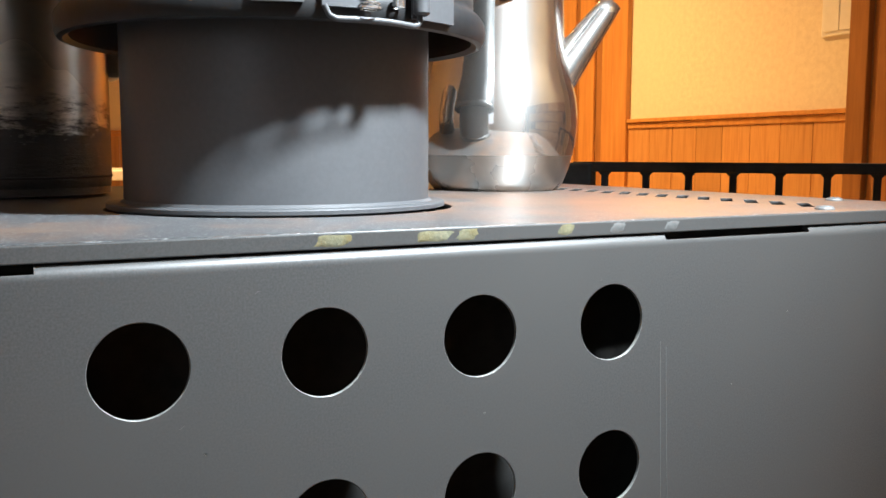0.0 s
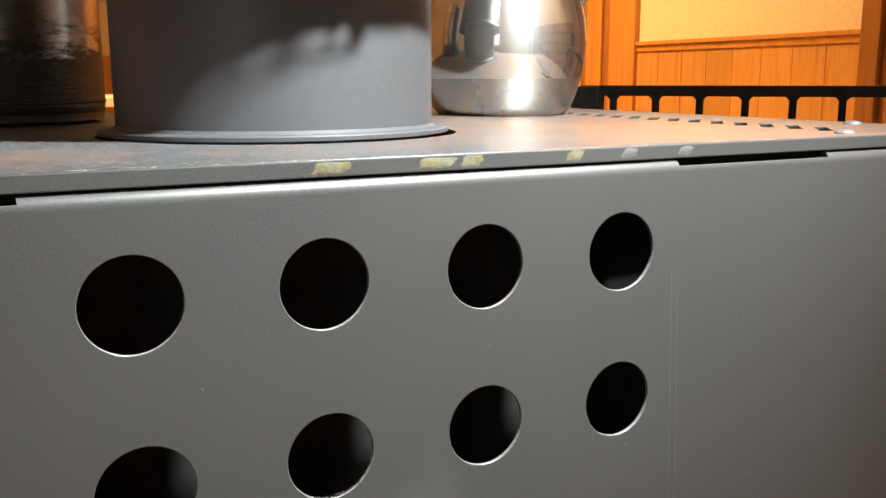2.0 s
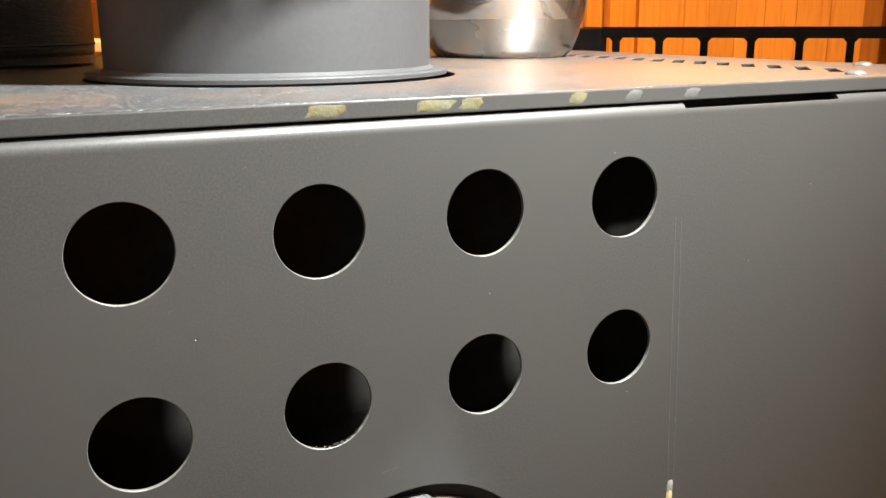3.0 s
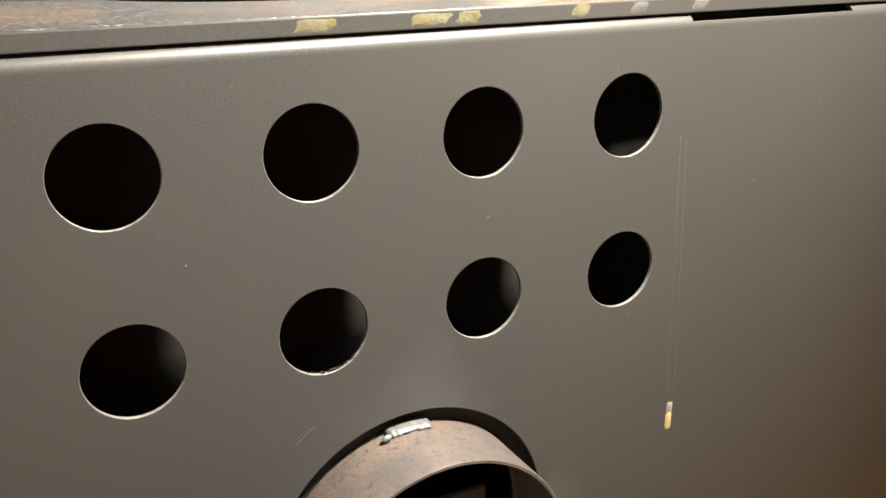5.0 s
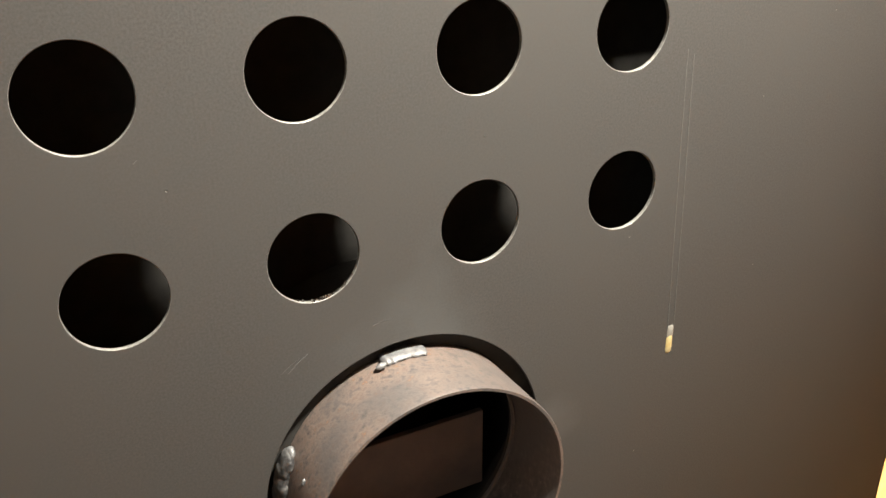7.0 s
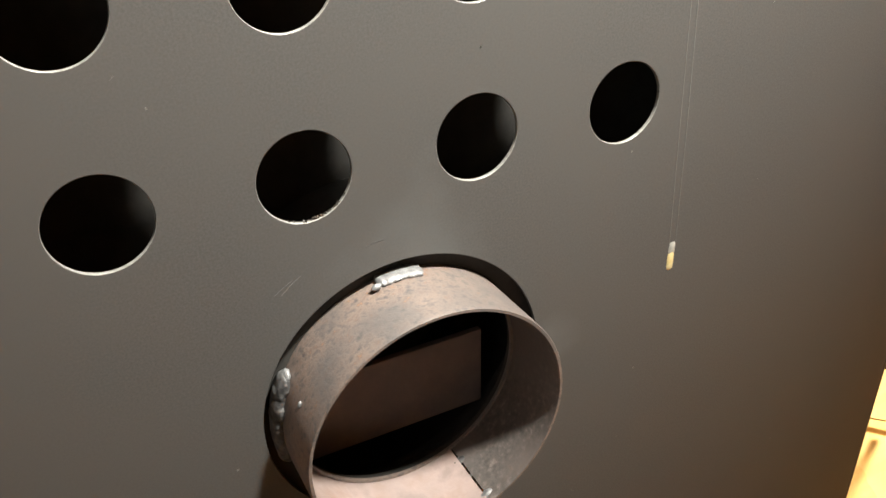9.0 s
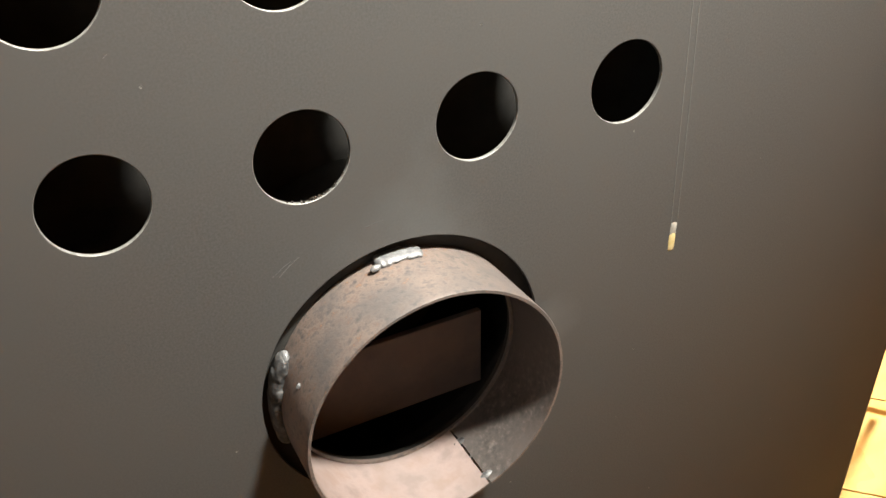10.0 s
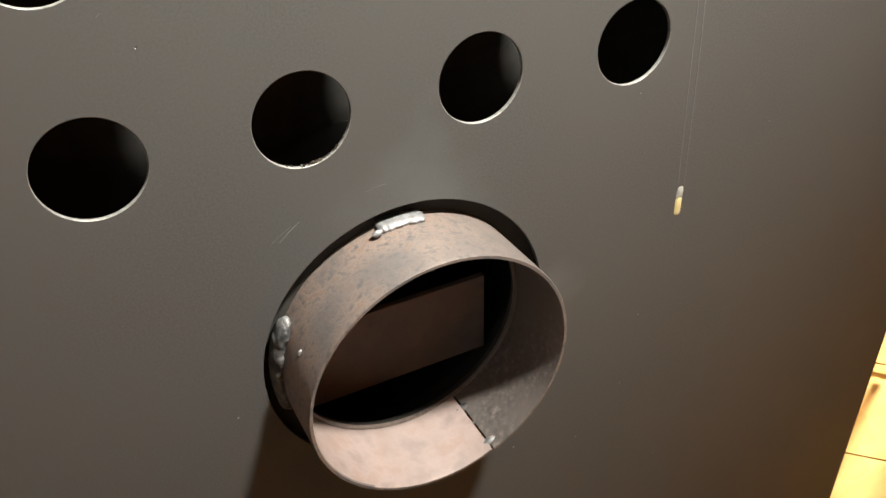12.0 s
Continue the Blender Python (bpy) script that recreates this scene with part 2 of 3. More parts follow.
M_GLASS.node_tree.nodes["Principled BSDF"].inputs["Roughness"].default_value = 0.0
M_GRIT = material("dark_grit", [(0.012, 0.010, 0.008), (0.035, 0.022, 0.014)], 500, 4, (0.3, 0.7))


# ---- mesh helpers ----
def part(name, bm, mt, parent=None, label="", smooth=False):
    if isinstance(bm, bmesh.types.BMesh):
        me = bpy.data.meshes.new(name)
        bm.to_mesh(me)
        bm.free()
    else:
        me = bm
    if smooth:
        for p in me.polygons:
            p.use_smooth = True
    for m in (mt if isinstance(mt, (list, tuple)) else (mt,)):
        me.materials.append(m)
    o = new(name, me)
    o.parent = parent
    if label:
        o["label"] = label
    return o


def empty(name, at=(0, 0, 0)):
    o = new(name)
    o.empty_display_size = 0.02
    o.location = at
    return o


def box(x0, x1, y0, y1, z0, z1, bevel=0.0, bm=None):
    own = bm if bm is not None else bmesh.new()
    g = bmesh.ops.create_cube(own, size=1)
    vs = g["verts"]
    for v in vs:
        v.co = Vector(((x0 + x1) / 2 + v.co.x * (x1 - x0), (y0 + y1) / 2 + v.co.y * (y1 - y0), (z0 + z1) / 2 + v.co.z * (z1 - z0)))
    if bevel:
        es = list({e for v in vs for e in v.link_edges})
        bmesh.ops.bevel(own, geom=es, offset=bevel, segments=2, affect="EDGES", profile=0.6)
    return own


def lathe(profile, n=96, a0=0.0, a1=2 * math.pi, axis="z", at=(0, 0, 0), closed_profile=False, jitter=None):
    """Turns a profile of (radius, height) about an axis; axis y points away from the back of the stove."""
    bm = bmesh.new()
    full = abs(a1 - a0 - 2 * math.pi) < 1e-6
    cnt = n if full else n + 1
    rings = []
    for i in range(cnt):
        a = a0 + (a1 - a0) * i / n
        ring = []
        for r, h in profile:
            rr = r + (jitter(a, h) if jitter else 0)
            p = (rr * math.cos(a), rr * math.sin(a), h) if axis == "z" else (rr * math.cos(a), h, rr * math.sin(a))
            ring.append(bm.verts.new((p[0] + at[0], p[1] + at[1], p[2] + at[2])))
        rings.append(ring)
    m = len(profile)
    for i in range(n):
        A, B = rings[i], rings[(i + 1) % cnt]
        for j in range(m if closed_profile else m - 1):
            k = (j + 1) % m
            f = (A[j], B[j], B[k], A[k])
            if len({v.co.to_tuple(7) for v in f}) == 4:
                bm.faces.new(f if axis == "z" else f[::-1])
    if not full and closed_profile:
        for ring in (rings[0], rings[-1]):
            bm.faces.new(ring)
    bmesh.ops.remove_doubles(bm, verts=bm.verts[:], dist=1e-7)
    bmesh.ops.recalc_face_normals(bm, faces=bm.faces[:])
    return bm


def soften(o, angle=35):
    me = o.data
    me.set_sharp_from_angle(angle=radians(angle))
    return o


def circle(cx, cy, r, n=64):
    return [(cx + r * math.cos(2 * math.pi * i / n), cy + r * math.sin(2 * math.pi * i / n)) for i in range(n)]


def cut_sheet(outline, holes, thick, bevel, m):
    """A sheet of metal with openings cut through it: its outline lies in the plane that m maps x and y to."""
    cu = bpy.data.curves.new("sheet", "CURVE")
    cu.dimensions, cu.fill_mode = "2D", "BOTH"
    cu.extrude, cu.bevel_depth, cu.bevel_resolution, cu.offset = thick / 2 - bevel, bevel, 2, -bevel
    for loop in (outline, *holes):
        sp = cu.splines.new("POLY")
        sp.points.add(len(loop) - 1)
        for p, q in zip(sp.points, loop):
            p.co = (q[0], q[1], 0, 1)
        sp.use_cyclic_u = True
    o = new("sheet", cu)
    dg = bpy.context.evaluated_depsgraph_get()
    me = bpy.data.meshes.new_from_object(o.evaluated_get(dg))
    bpy.data.objects.remove(o)
    me.transform(m)
    me.materials.clear()
    bm = bmesh.new()
    bm.from_mesh(me)
    bmesh.ops.remove_doubles(bm, verts=bm.verts[:], dist=2e-6)
    bm.to_mesh(me)
    bm.free()
    return me


UPRIGHT = Matrix(((1, 0, 0, 0), (0, 0, -1, 0), (0, 1, 0, 0), (0, 0, 0, 1)))

# ---- the place: floor, walls, ceiling ----
FZ, CZ = -0.62, 1.72
X0, X1, Y0, Y1 = -1.62, 1.95, -1.0, 4.8
floor = tagged(part("floor", box(X0 - 0.1, X1 + 0.1, Y0 - 0.1, Y1 + 0.1, FZ - 0.1, FZ - 0.012), M_GAP), "light oak plank floor with dark joints", "floor", kind="structure")
tagged(part("ceiling", box(X0 - 0.1, X1 + 0.1, Y0 - 0.1, Y1 + 0.1, CZ, CZ + 0.08), M_CEIL), "plain white plaster ceiling", "ceiling", kind="structure")
wall_right = tagged(part("wall_east", box(X1, X1 + 0.1, Y0 - 0.1, Y1 + 0.1, FZ - 0.01, CZ), M_CREAM), "cream papered wall above pine wainscot boards", "wall", kind="structure")
wall_back = tagged(part("wall_north", box(X0, X1, Y1, Y1 + 0.1, FZ - 0.01, CZ), M_CREAM), "cream papered wall above pine wainscot boards", "wall", kind="structure")
WX0, WX1, WZ0, WZ1 = -1.45, -0.55, 0.0, 1.32
bm = box(X0, WX0, Y0 - 0.1, Y0, FZ - 0.01, CZ)
box(WX1, X1, Y0 - 0.1, Y0, FZ - 0.01, CZ, bm=bm)
box(WX0, WX1, Y0 - 0.1, Y0, FZ - 0.01, WZ0, bm=bm)
box(WX0, WX1, Y0 - 0.1, Y0, WZ1, CZ, bm=bm)
tagged(part("wall_south", bm, M_CREAM), "plain cream papered wall with a window", "wall", kind="structure")


def window(name, m, w, h):
    """A framed window of two panes in an opening; its base's middle stands at m, and it looks along m's y."""
    o = tagged(new(name), "brown wood framed window with daylight behind", "window", kind="structure")
    o.matrix_world = m
    hw = w / 2
    for q in ((-hw, -hw + 0.05, 0.0, h), (hw - 0.05, hw, 0.0, h), (-hw + 0.05, hw - 0.05, 0.0, 0.05), (-hw + 0.05, hw - 0.05, h - 0.05, h), (-0.03, 0.03, 0.05, h - 0.05)):
        part("window_frame", box(q[0] + 0.0005, q[1] - 0.0005, -0.095, -0.045, q[2] + 0.0005, q[3] - 0.0005, 0.003), M_DARKTRIM, o)
    for q in ((-hw + 0.05, -0.03), (0.03, hw - 0.05)):
        part("pane", box(q[0], q[1], -0.075, -0.071, 0.05, h - 0.05), M_GLASS, o).visible_shadow = False


window("window_1", pose((WX0 + WX1) / 2, Y0, WZ0), WX1 - WX0, WZ1 - WZ0)
tagged(part("wall_west", box(X0 - 0.1, X0, Y0, Y1, FZ - 0.01, CZ), M_CREAM), "plain cream papered wall", "wall", kind="structure")
wall_hearth = tagged(part("wall_hearth", box(-0.8, 0.8, 0, 0.08, FZ, CZ - 0.001), M_CREAM), "cream wall faced with tan blocks below", "wall", kind="structure")
wall_hearth.matrix_world = pose(0.96, -0.46, 0, 0, 0, -135)
# ---- the stove ----
CX = 0.0893
PITCH = 0.0595
stove = tagged(empty("wood_stove", (CX, 0.2, FZ)), "grey steel wood stove with vented rear heat shield and hot plate", "stove")
stove.matrix_world = pose(0, 0, 0)
stove.location = (0, 0, 0)

# rear heat shield with eight round vents and the air inlet opening
XL, XR, ZT, ZB = CX - 0.2916, CX + 0.2916, 0.0341, -0.50
BEND = 0.0046
holes = [circle(PITCH * k, 0, 0.0151) for k in range(4)] + [circle(PITCH * k + 0.0005, -0.0593, 0.0151) for k in range(4)]
holes.append(circle(0.0905, -0.1523, 0.0550, 128))
sheet = cut_sheet([(XL + 0.006, ZB), (XR - 0.006, ZB), (XR - 0.006, ZT - BEND + 0.0002), (XL + 0.006, ZT - BEND + 0.0002)], holes, 0.0016, 0.0003, Matrix.Translation((0, 0.0008, 0)) @ UPRIGHT)
shield = part("heat_shield", sheet, [M_SHIELD, M_CUT], stove, "grey painted steel heat shield with round vents")
for p in sheet.polygons:
    if abs(p.normal.y) < 0.75 and math.hypot(p.center.x - 0.09, p.center.z + 0.1525) > 0.058 and ZB + 0.05 < p.center.z < 0.025:
        p.material_index = 1


def rolled(x0, x1, stop, name):
    """A length of the shield's rolled top edge, cut off early at the tabs' notches."""
    bm = bmesh.new()
    rows = []
    n = 10
    for i in range(-1, n + 1):
        a = radians(stop) * max(i, 0) / n
        o_ = (BEND - BEND * math.cos(a), ZT - BEND + BEND * math.sin(a))
        r2 = BEND - 0.0016
        i_ = (BEND - r2 * math.cos(a), ZT - BEND + r2 * math.sin(a))
        if i < 0:
            o_, i_ = (-0.000008, ZT - BEND - 0.0007), (0.0014, ZT - BEND - 0.0007)
        rows.append([bm.verts.new((x, p[0], p[1])) for x in (x0, x1) for p in (o_, i_)])
    for A, B in zip(rows, rows[1:]):
        for q in ((0, 2), (3, 1), (1, 0), (2, 3)):
            bm.faces.new((A[q[0]], A[q[1]], B[q[1]], B[q[0]]))
    for r in (rows[0], rows[-1]):
        bm.faces.new((r[0], r[2], r[3], r[1]))
    bmesh.ops.recalc_face_normals(bm, faces=bm.faces[:])
    return soften(part(name, bm, M_SHIELD, shield, smooth=True))


for x0, x1, stop in ((XL + 0.006, -0.11, 90), (-0.11, -0.0277, 27), (-0.0277, 0.2053, 90), (0.2053, 0.288, 27), (0.288, XR - 0.006, 90)):
    rolled(x0, x1, stop, "rolled_edge")
for s, xe in ((1, XR), (-1, XL)):
    bm = bmesh.new()
    rows = []
    for i in range(9):
        a = radians(90) * i / 8
        rows.append((xe - s * 0.006 + s * 0.006 * math.sin(a), 0.006 - 0.006 * math.cos(a)))
    rows.append((xe, 0.03))
    vs = [[bm.verts.new((x, y, z)) for z in (ZB, ZT - BEND)] for x, y in rows]
    for A, B in zip(vs, vs[1:]):
        bm.faces.new((A[0], B[0], B[1], A[1]))
    o = soften(part("side_return", bm, M_SHIELD, shield, smooth=True))
    so = o.modifiers.new("thick", "SOLIDIFY")
    so.thickness, so.offset = 0.0014, -s

# stove body behind the shield
body_y = 0.034
bh = [circle(0.0902, -0.1514, 0.0712, 96)]
part("inlet_flange", cut_sheet(circle(0.0902, -0.1514, 0.0730, 96), [circle(0.0902, -0.1514, 0.0468, 96)], 0.003, 0.0004, Matrix.Translation((0, 0.0066, 0)) @ UPRIGHT), M_BLACK, stove)
part("inlet_duct", lathe([(0.073, 0.0082), (0.073, 0.0318), (0.071, 0.0318), (0.071, 0.0082)], 64, 0, 2 * math.pi, "y", (0.0902, 0, -0.1514), True), M_BLACK, stove)
part("body_back", cut_sheet([(XL + 0.012, ZB - 0.02), (XR - 0.012, ZB - 0.02), (XR - 0.012, 0.033), (XL + 0.012, 0.033)], bh, 0.004, 0.0004, Matrix.Translation((0, body_y, 0)) @ UPRIGHT), M_BLACK, stove)
part("body", box(CX - 0.22, CX + 0.22, 0.13, 0.43, ZB - 0.02, 0.0335, 0.003), M_BLACK, stove, "black steel firebox body")
for q in ((XL + 0.012, XL + 0.02, ZB - 0.02, 0.0335), (XR - 0.02, XR - 0.012, ZB - 0.02, 0.0335)):
    part("body_side", box(q[0], q[1], body_y + 0.003, 0.43, q[2], q[3]), M_BLACK, stove)
part("air_baffle", box(0.036, 0.1378, 0.030, 0.033, -0.1997, -0.1615, 0.0006), M_INNER, stove, "sooty brown steel baffle inside the air inlet")
part("air_box", lathe([(0.085, body_y + 0.0022), (0.085, 0.118), (0.0, 0.118)], 48, axis="y", at=(0.0897, 0, -0.17)), M_BLACK, stove)
for x in (XL + 0.05, XR - 0.05):
    for y in (0.06, 0.39):
        part("leg", lathe([(0.0, FZ), (0.024, FZ), (0.022, FZ + 0.01), (0.017, ZB - 0.02), (0.0, ZB - 0.02)], 24, at=(x, y, 0)), M_BLACK, stove)

# top plate, with a row of slanted slots and the flue opening
PZ, PT = 0.0403, 0.0058
PXR, PXL, PY0 = 0.402, 2 * CX - 0.402, 0.0016


def slot(x, y, ln=0.039, w=0.0064, a=46):
    c, s = math.cos(radians(a)), math.sin(radians(a))
    return [(x + u * c - v * s, y + u * s + v * c) for u, v in ((-ln / 2, -w / 2), (ln / 2, -w / 2), (ln / 2, w / 2), (-ln / 2, w / 2))]


slots = [slot(0.336, 0.0445 + 0.0183 * k) for k in range(15)] + [slot(2 * CX - 0.336, 0.0445 + 0.0183 * k, a=134) for k in range(15)]
plate = cut_sheet([(PXL, PY0), (PXR, PY0), (PXR, 0.45), (PXL, 0.45)], [circle(CX + 0.0012, 0.1487, 0.0832, 128)] + slots, 0.0024, 0.0006, Matrix.Translation((0, 0, PZ - 0.0012)))
top_plate = part("top_plate", plate, [M_TOP, M_SHIELD, M_BLACK], stove, "scuffed grey steel hot plate with slanted slots")
# slot walls and underside get black, putting the openings' shade into the colour
for p in plate.polygons:
    inside = PXL + 0.01 < p.center.x < PXR - 0.01 and 0.012 < p.center.y < 0.44
    p.material_index = 0 if p.normal.z > 0.5 else 2 if inside else 1
for q in ((PXL - 0.0003, PXR + 0.0003, PY0 - 0.0003, PY0 + 0.0024), (PXL, PXL + 0.0024, PY0 + 0.0025, 0.4475), (PXR - 0.0024, PXR, PY0 + 0.0025, 0.4475), (PXL, PXR, 0.4476, 0.45)):
    part("folded_edge", box(*q, PZ - PT, PZ - 0.0005, 0.0004), M_SHIELD, top_plate)
part("under_plate", box(CX - 0.21, CX + 0.21, 0.012, 0.129, 0.031, 0.0335), M_BLACK, stove)
for x, y, r in ((0.3118, 0.0125, 0.0045), (0.384, 0.066, 0.0048)):
    prof = [(r * math.cos(radians(a)), PZ + 0.0003 + 0.0017 * math.sin(radians(a))) for a in (0, 20, 40, 60, 80)] + [(0, PZ + 0.002)]
    part("rivet", lathe([(r, PZ - 0.001)] + prof, 28, at=(x, y, 0)), M_DULL, top_plate, "dull steel domed rivet", smooth=True)

# raw steel air inlet collar: a rolled tube with an open seam
COL = (0.0902, 0, -0.1514)
RO, RI = 0.0487, 0.0471
seam = radians(-66.4)


def wob(a, h):
    taper = 0.0011 * max(0.0, math.sin(a)) * max(0.0, (h + 0.016) / 0.021)
    return -taper + 0.0004 * math.sin(2 * a + 0.6) - 0.0005 * math.exp(-((a - seam - 2 * math.pi) / 0.25) ** 2)


tube = [(RO, 0.005), (RO, -0.0273), (RO - 0.0003, -0.0279), (RI + 0.0003, -0.0279), (RI, -0.0273), (RI, 0.005)]
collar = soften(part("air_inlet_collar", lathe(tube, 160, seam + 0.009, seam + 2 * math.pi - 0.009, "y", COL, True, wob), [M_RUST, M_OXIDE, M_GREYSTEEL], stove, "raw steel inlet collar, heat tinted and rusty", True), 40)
# inner face: darker grey for 165 degrees from the seam, pinker beyond
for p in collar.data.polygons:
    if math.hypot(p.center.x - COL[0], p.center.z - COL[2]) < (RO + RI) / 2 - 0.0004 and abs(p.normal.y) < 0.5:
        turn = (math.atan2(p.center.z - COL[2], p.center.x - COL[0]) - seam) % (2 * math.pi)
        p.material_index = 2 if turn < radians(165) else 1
part("inner_lip", lathe([(RI - 0.0002, 0.0035), (RI - 0.0012, 0.0038), (RI - 0.0012, 0.005), (RI - 0.0002, 0.005)], 96, 0, 2 * math.pi, "y", COL, True), M_RUST, collar)


def bead(a, r, y, da, dr, dy, mt, name, lumps=5, seed=1):
    """A row of overlapping weld lumps round the collar."""
    rnd = random.Random(seed)
    bm = bmesh.new()
    for i in range(lumps):
        aa = a + da * ((i + 0.5) / lumps - 0.5)
        c = Vector((COL[0] + r * math.cos(aa), y + rnd.uniform(-0.12, 0.12) * dy, COL[2] + r * math.sin(aa)))
        g = bmesh.ops.create_uvsphere(bm, u_segments=16, v_segments=10, radius=1)
        sx = abs(da) * r / lumps * rnd.uniform(1.2, 1.7) + 0.0004
        rot = Matrix.Rotation(-(aa - math.pi / 2), 4, "Y")
        for v in g["verts"]:
            k = 1 + 0.16 * noise.noise(v.co * 1.7 + Vector((i, seed, 0)))
            v.co = rot @ Vector((v.co.x * sx * k, v.co.y * dy * k, v.co.z * dr * k)) + c
    o = part(name, bm, mt, collar, smooth=True)
    rm = o.modifiers.new("melt", "REMESH")
    rm.mode, rm.voxel_size, rm.use_smooth_shade = "VOXEL", 0.0004, True
    return o


bead(radians(91), RO - 0.0004, 0.0014, radians(17), 0.0013, 0.0040, M_WELD, "weld_bead", 15, 3)["label"] = "bright silver tack weld"
bead(radians(102.5), RO + 0.0005, -0.0022, radians(1.6), 0.0012, 0.0013, M_WELD, "weld_spatter", 1, 4)
bead(radians(175), RO + 0.0008, 0.0012, radians(36), 0.0026, 0.0046, M_SOOTWELD, "weld_bead", 10, 5)
bead(radians(156), RO + 0.0006, 0.0008, radians(4), 0.0016, 0.003, M_WELD, "weld_bead", 2, 6)
bead(radians(156.1), RO + 0.0002, -0.0134, radians(1), 0.0007, 0.0008, M_WELD, "weld_spatter", 1, 7)
bead(seam, RI + 0.0004, -0.0238, radians(2.6), 0.0016, 0.0018, M_WELD, "weld_bead", 1, 8)
bead(seam, RI + 0.0004, -0.0125, radians(1.6), 0.0008, 0.0009, M_SOOTWELD, "weld_bead", 1, 9)
bead(seam - 0.02, RI + 0.0002, -0.0035, radians(5), 0.0011, 0.0018, M_SOOTWELD, "weld_bead", 3, 10)

# ---- flue collar and clamp on the top plate ----
FX, FY = CX, 0.1487
flue = tagged(empty("flue_pipe", (FX, FY, PZ)), "matt black flue pipe with flared clamp collar on the stove top", "flue pipe")


def at_flue(profile, n=128, **kw):
    return lathe([(r, z - PZ) for r, z in profile], n, **kw)


soften(part("pipe", at_flue([(0.0729, PZ - 0.004), (0.0729, 0.142), (0.0705, 0.142), (0.0705, PZ - 0.004)], closed_profile=True), M_PIPE, flue, smooth=True))
soften(part("base_flange", at_flue([(0.073, PZ + 0.0002), (0.0802, PZ + 0.0002), (0.0808, PZ + 0.0008), (0.0808, PZ + 0.0024), (0.0802, PZ + 0.003), (0.0745, PZ + 0.0032), (0.073, PZ + 0.0045)]), M_PIPE, flue, smooth=True))
lip = [(0.0935, 0.1182), (0.0960, 0.1166), (0.0985, 0.1172), (0.0998, 0.1195), (0.1002, 0.1235), (0.0996, 0.1272), (0.0975, 0.1300), (0.0955, 0.1312), (0.0945, 0.1335), (0.0945, 0.45), (0.09, 0.45),
       (0.09, 0.140), (0.0732, 0.140), (0.0732, 0.137), (0.0905, 0.134), (0.0928, 0.126)]
soften(part("flared_collar", at_flue(lip, 160, closed_profile=True), M_RIM, flue, "black enamelled flared collar", True), 40)


def arc_plate(a0, a1, r0, r1, z0, z1, name, mt, n=14):
    return soften(part(name, lathe([(r0, z0 - PZ), (r1, z0 - PZ), (r1, z1 - PZ), (r0, z1 - PZ)], n, radians(a0), radians(a1), closed_profile=True), mt, flue, smooth=True), 30)


arc_plate(-112, -58, 0.0952, 0.0976, 0.1312, 0.150, "clamp_band", M_PIPE)
arc_plate(-75, -61, 0.1004, 0.1018, 0.1196, 0.152, "clamp_tab", M_PIPE)
arc_plate(-97.3, -88.5, 0.1006, 0.1024, 0.1214, 0.152, "clamp_lug", M_PIPE)
arc_plate(-112, -101, 0.1006, 0.1020, 0.1224, 0.152, "clamp_lug", M_PIPE)


def pin(angle, r, at_r, z0, z1, name, mt, edge=0.0004):
    a = radians(angle)
    prof = [(0, z0 - PZ), (r - edge, z0 - PZ), (r, z0 + edge - PZ), (r, z1 - edge - PZ), (r - edge, z1 - PZ), (0, z1 - PZ)]
    return soften(part(name, lathe(prof, 28, at=(at_r * math.cos(a), at_r * math.sin(a), 0)), mt, flue, smooth=True))


pin(-74, 0.0034, 0.1048, 0.1206, 0.152, "hinge_pin", M_PIPE, 0.001)
pin(-87, 0.0021, 0.1044, 0.1224, 0.152, "latch_bolt", M_BRIGHT)["label"] = "bright steel latch bolt"
pin(-87, 0.0046, 0.1044, 0.1208, 0.1219, "latch_washer", M_BRIGHT)
pin(-87, 0.0042, 0.1044, 0.1224, 0.1234, "latch_washer", M_BRIGHT)
pin(-79.5, 0.0026, 0.1030, 0.1226, 0.1268, "latch_nut", M_BRIGHT)
# wire bail slung under the latch
bm = bmesh.new()
way = [(-97, 0.1215), (-96, 0.1178), (-94.5, 0.1166), (-91, 0.1168), (-87, 0.1170), (-83, 0.1169), (-79, 0.1166), (-76, 0.1162), (-74.8, 0.1168), (-74.2, 0.1186), (-74, 0.122)]
way = [Vector((0.1040 * math.cos(radians(a)), 0.1040 * math.sin(radians(a)), z - PZ)) for a, z in way]
rings = []
for i, c in enumerate(way):
    d = (way[min(i + 1, len(way) - 1)] - way[max(i - 1, 0)]).normalized()
    u = d.cross(Vector((c.x, c.y, 0)).normalized()).normalized()
    v = d.cross(u)
    rings.append([bm.verts.new(c + (u * math.cos(k * math.pi / 5) + v * math.sin(k * math.pi / 5)) * 0.0012) for k in range(10)])
for A, B in zip(rings, rings[1:]):
    for k in range(10):
        bm.faces.new((A[k], A[(k + 1) % 10], B[(k + 1) % 10], B[k]))
bmesh.ops.recalc_face_normals(bm, faces=bm.faces[:])
part("wire_bail", bm, M_PIPE, flue, "bent grey wire bail", True)

# ---- kettle and pot on the plate ----
KX, KY = 0.288, 0.278
KD = math.hypot(KX + 0.0371, KY + 0.2748) / 1558


def ky(y):
    return 0.0664 + (271 - y) * KD * 0.995


